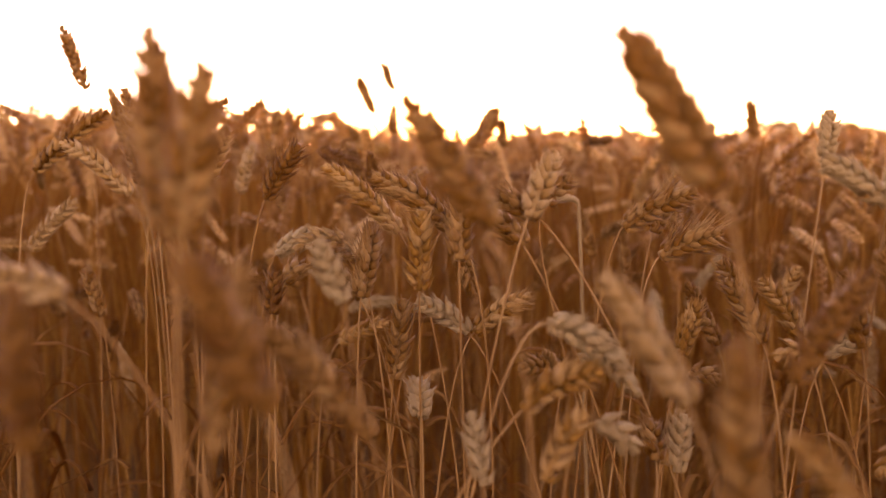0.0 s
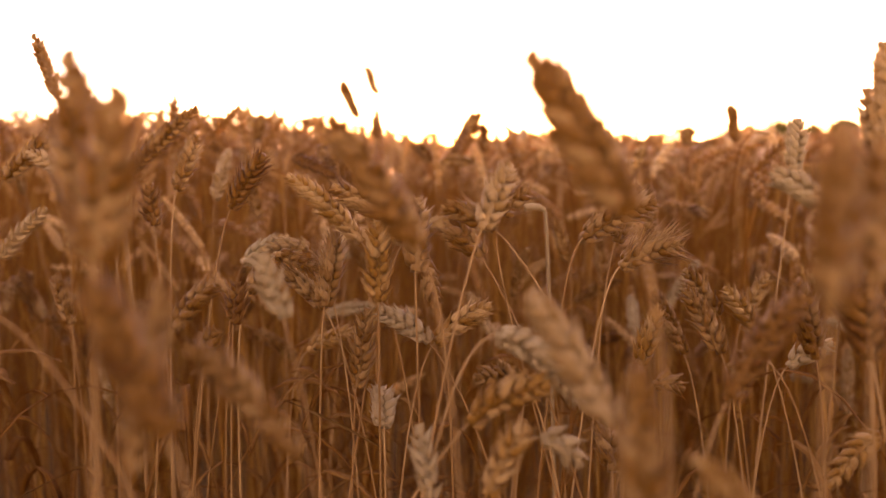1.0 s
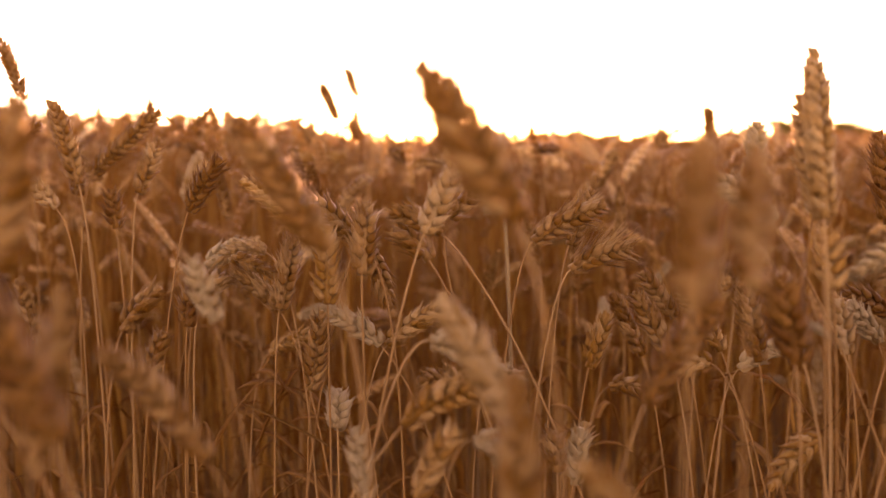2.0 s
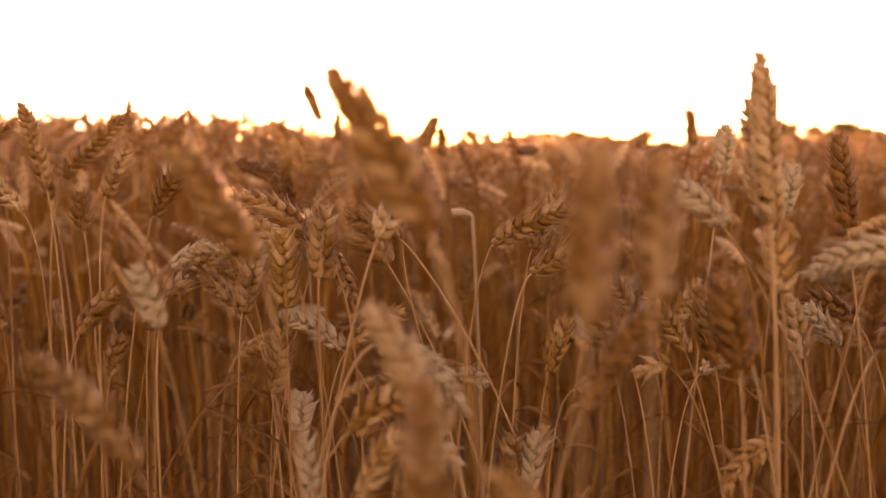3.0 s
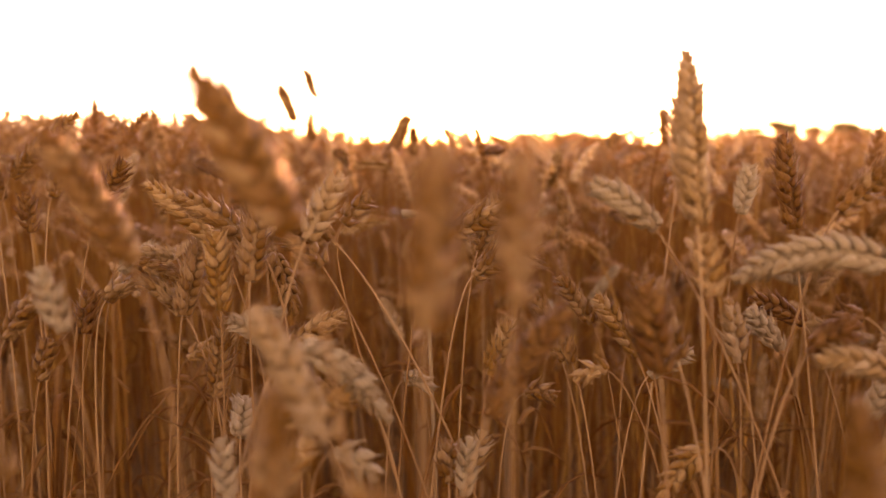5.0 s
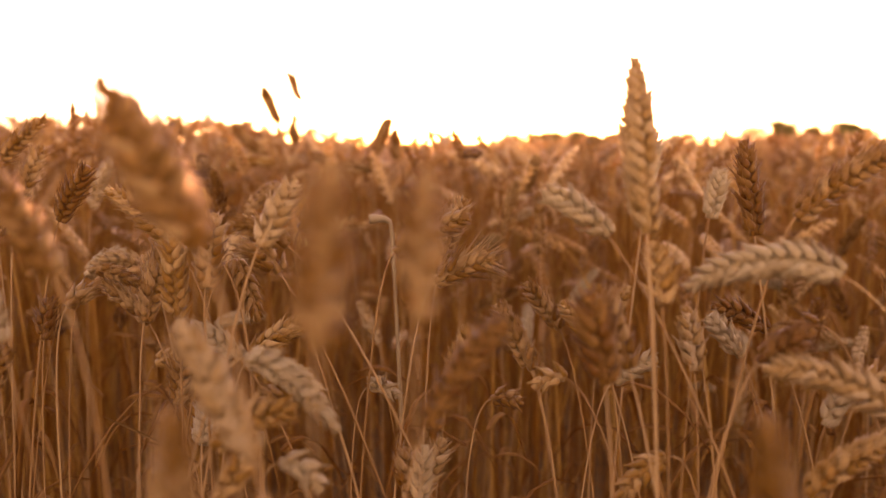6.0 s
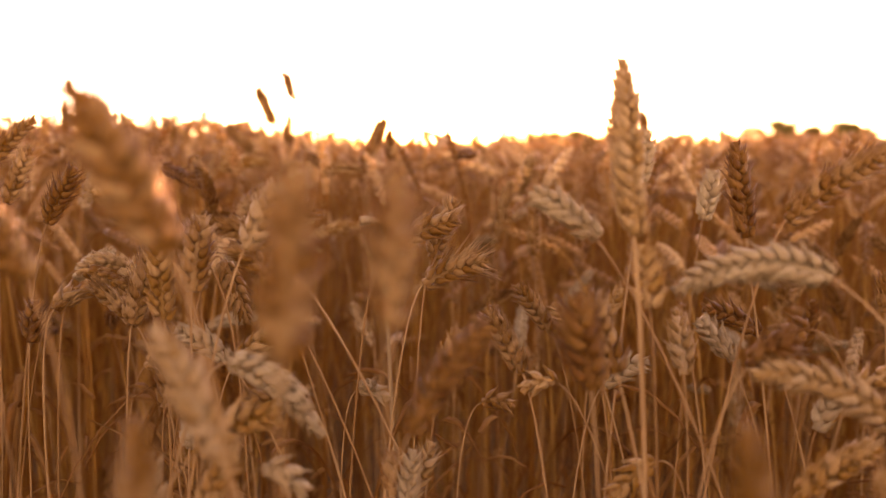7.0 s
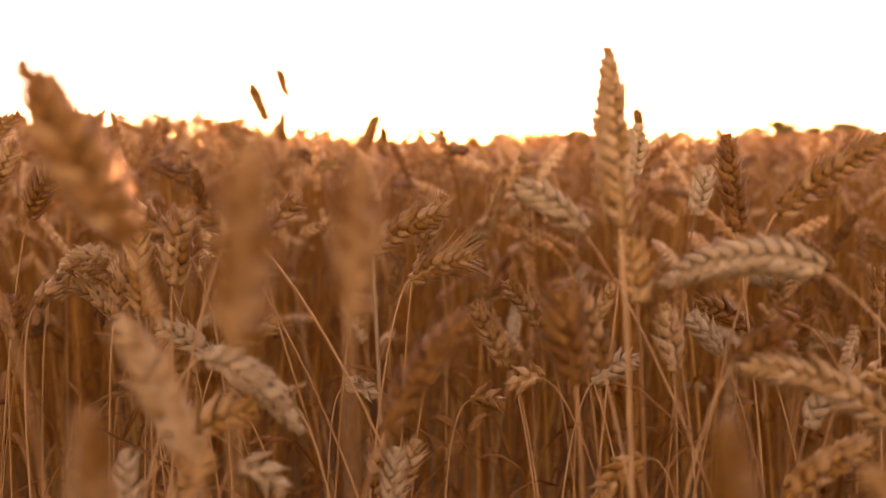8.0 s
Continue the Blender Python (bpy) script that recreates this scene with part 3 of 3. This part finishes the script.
# ---- dry blades and broken straws among the front stalks ----
def blade(a, b, sag, width, twist):
    """One dry leaf blade from a to b, folded along its rib."""
    a, b = Vector(a), Vector(b)
    mid = (a + b) / 2 + Vector((0, 0, sag))
    vs, fs, n = [], [], 12
    for k in range(n + 1):
        u = k / n
        p = a.lerp(mid, u).lerp(mid.lerp(b, u), u) - a
        w = width * math.sin(math.pi * min(1, 0.12 + 0.88 * u)) ** 0.6 * (1 - 0.3 * u)
        t = twist * u
        side = Vector((math.cos(t), math.sin(t), 0.3 * math.sin(3 * t))) * w
        vs += [tuple(p - side), tuple(p + Vector((0, 0, -0.4 * w))), tuple(p + side), tuple(p + Vector((0, 0, -0.4 * w - 0.0004)))]
    for k in range(n):
        for j in range(4):
            fs.append((k * 4 + j, k * 4 + (j + 1) % 4, k * 4 + 4 + (j + 1) % 4, k * 4 + 4 + j))
    ob = new("dry_blade", mesh_of("dry_blade", vs, fs, blade_mat))
    ob.location = a
    return tagged(ob, "thin dry curled brown wheat leaf blade", "leaf", "dry blades")


def broken_straw(points, top):
    """A straw whose bleached top has snapped over."""
    o = Vector(points[0])
    thing = new("broken_straw")
    thing.location = o
    for name, line, r0, r1 in (("stem", points, 0.0020, 0.0016), ("snapped_end", top, 0.0022, 0.0044)):
        path = bezier(*[Vector(p) - o for p in line], 18)
        part(name, mesh_of(name, *tube(path, np.linspace(r0, r1, 18), 7), husk["pale"]), thing)
    return tagged(thing, "bleached broken wheat straw with a snapped top", "straw")


blade((-0.010, 0.671, 0.685), (-0.099, 0.676, 0.729), 0.004, 0.0018, 0.6)
blade((0.340, 0.547, 0.750), (0.382, 0.548, 0.755), 0.002, 0.0011, 0.5)
blade((-0.316, 0.673, 0.646), (-0.252, 0.677, 0.677), 0.003, 0.0016, 0.5)
blade((-0.056, 0.577, 0.685), (-0.017, 0.580, 0.712), 0.002, 0.0018, 0.5)
blade((0.329, 0.576, 0.737), (0.350, 0.579, 0.768), -0.008, 0.0012, 0.4)
blade((0.359, 0.495, 0.771), (0.305, 0.496, 0.779), 0.003, 0.0011, 0.4)
broken_straw([(0.156, 0.807, 0), (0.136, 0.787, 0.661), (0.126, 0.800, 0.875), (0.124, 0.800, 0.871)],
             [(0.124, 0.800, 0.871), (0.120, 0.800, 0.875), (0.115, 0.800, 0.875), (0.105, 0.800, 0.874)])


def field_blades():
    """Dry leaves hanging on the straws farther back."""
    r = random.Random(33)
    bits = []
    for _ in range(1500):
        y = 0.8 + 4 * r.random() ** 2
        x = 0.1 + r.uniform(-1, 1) * (0.58 * y + 0.25)
        z, az, ln, w = r.uniform(0.3, 0.72), r.uniform(0, 6.28), r.uniform(0.06, 0.2), r.uniform(0.002, 0.005)
        vs, fs, n = [], [], 6
        for k in range(n + 1):
            u = k / n
            c = Vector((x + math.cos(az) * ln * u, y + math.sin(az) * ln * u, z + ln * (0.7 * u - 1.5 * u * u)))
            s = Vector((-math.sin(az + u), math.cos(az + u), 0.4 * math.sin(4 * u))) * w * (1 - u ** 3)
            vs += [tuple(c - s), tuple(c + s), tuple(c + Vector((0, 0, -0.0015)))]
        for k in range(n):
            for j in range(3):
                fs.append((k * 3 + j, k * 3 + (j + 1) % 3, k * 3 + 3 + (j + 1) % 3, k * 3 + 3 + j))
        bits.append((np.array(vs), fs))
    vs, fs = joined(bits)
    tagged(new("dry_leaves", mesh_of("dry_leaves", vs.tolist(), fs, field_blade)), "dry curled wheat leaves between the straws", "leaves", "", "stuff")


field_blades()


# ---- the trees at the field's far edge ----
def tree(r, height):
    thing = new("tree")
    trunk = np.array([(0.1 * math.sin(3 * k), 0.08 * k, height * 0.09 * k) for k in range(8)])
    bits = [tube(trunk, np.linspace(0.035, 0.012, 8) * height, 8)]
    tips = []
    for _ in range(9):
        a, k = r.uniform(0, 6.28), r.randint(2, 7)
        p = trunk[k]
        q = p + np.array((math.cos(a), math.sin(a), 0.7)) * height * r.uniform(0.14, 0.3)
        bits.append(tube(bezier(p, p + (q - p) * 0.4 + (0, 0, -0.1), q - (0, 0, 0.1), q, 6), np.linspace(0.012, 0.004, 6) * height, 5))
        tips.append(q)
    tips.append(trunk[-1])
    part("trunk", mesh_of("trunk", *joined(bits), bark), thing)
    vs, fs = [], []
    for q in tips:
        for _ in range(130):
            d = Vector((r.gauss(0, 1), r.gauss(0, 1), r.gauss(0, 0.8))).normalized() * height * 0.17 * r.random() ** 0.45
            c = Vector(q) + d
            if c.z < 0.12 * height:
                continue
            s = height * r.uniform(0.02, 0.045)
            e = Euler((r.uniform(0, 6), r.uniform(0, 6), r.uniform(0, 6))).to_matrix()
            i = len(vs)
            vs += [tuple(c + e @ Vector(o) * s) for o in ((-1, 0, 0), (0, -0.6, 0.15), (1, 0, 0), (0, 0.6, 0.15))]
            fs.append((i, i + 1, i + 2, i + 3))
    part("crown", mesh_of("crown", vs, fs, leaf_mat, False), thing)
    return tagged(thing, "small leafy dark tree at the edge of the field", "tree", "trees at the field edge")


def tree_row():
    r = random.Random(8)
    kinds = [tree(r, 5.0) for _ in range(3)]
    spots = []
    for k in range(15):   # a low wood to the right of the sun
        a = 3.8 + 8.6 * k / 14
        h = 5.4 + 3.0 * math.sin(math.pi * min(1, k / 12)) + r.uniform(-0.4, 0.3)
        spots.append((a, 300 + r.uniform(-10, 10), h))
    for k in range(12):   # nearer trees at the right-hand edge
        a = 18.0 + 12.0 * k / 11
        h = 4.2 + 1.4 * math.sin(k * 2.1) + r.uniform(-0.5, 0.5)
        spots.append((a, 150 + r.uniform(-8, 8), h))
    spots.append((20.9, 140, 6.2))
    spots.append((25.2, 140, 6.0))
    for i, (a, d, h) in enumerate(spots):
        m = pose(d * math.sin(radians(a)), d * math.cos(radians(a)), 0.3, 0, 0, r.uniform(0, 360))
        if i < 3:
            kinds[i].matrix_basis = m @ Matrix.Scale(h / 5.0, 4)
        else:
            c = copy_thing(kinds[i % 3], m)
            c.scale = (h / 5.0 * r.uniform(1.2, 1.5),) * 2 + (h / 5.0,)


tree_row()
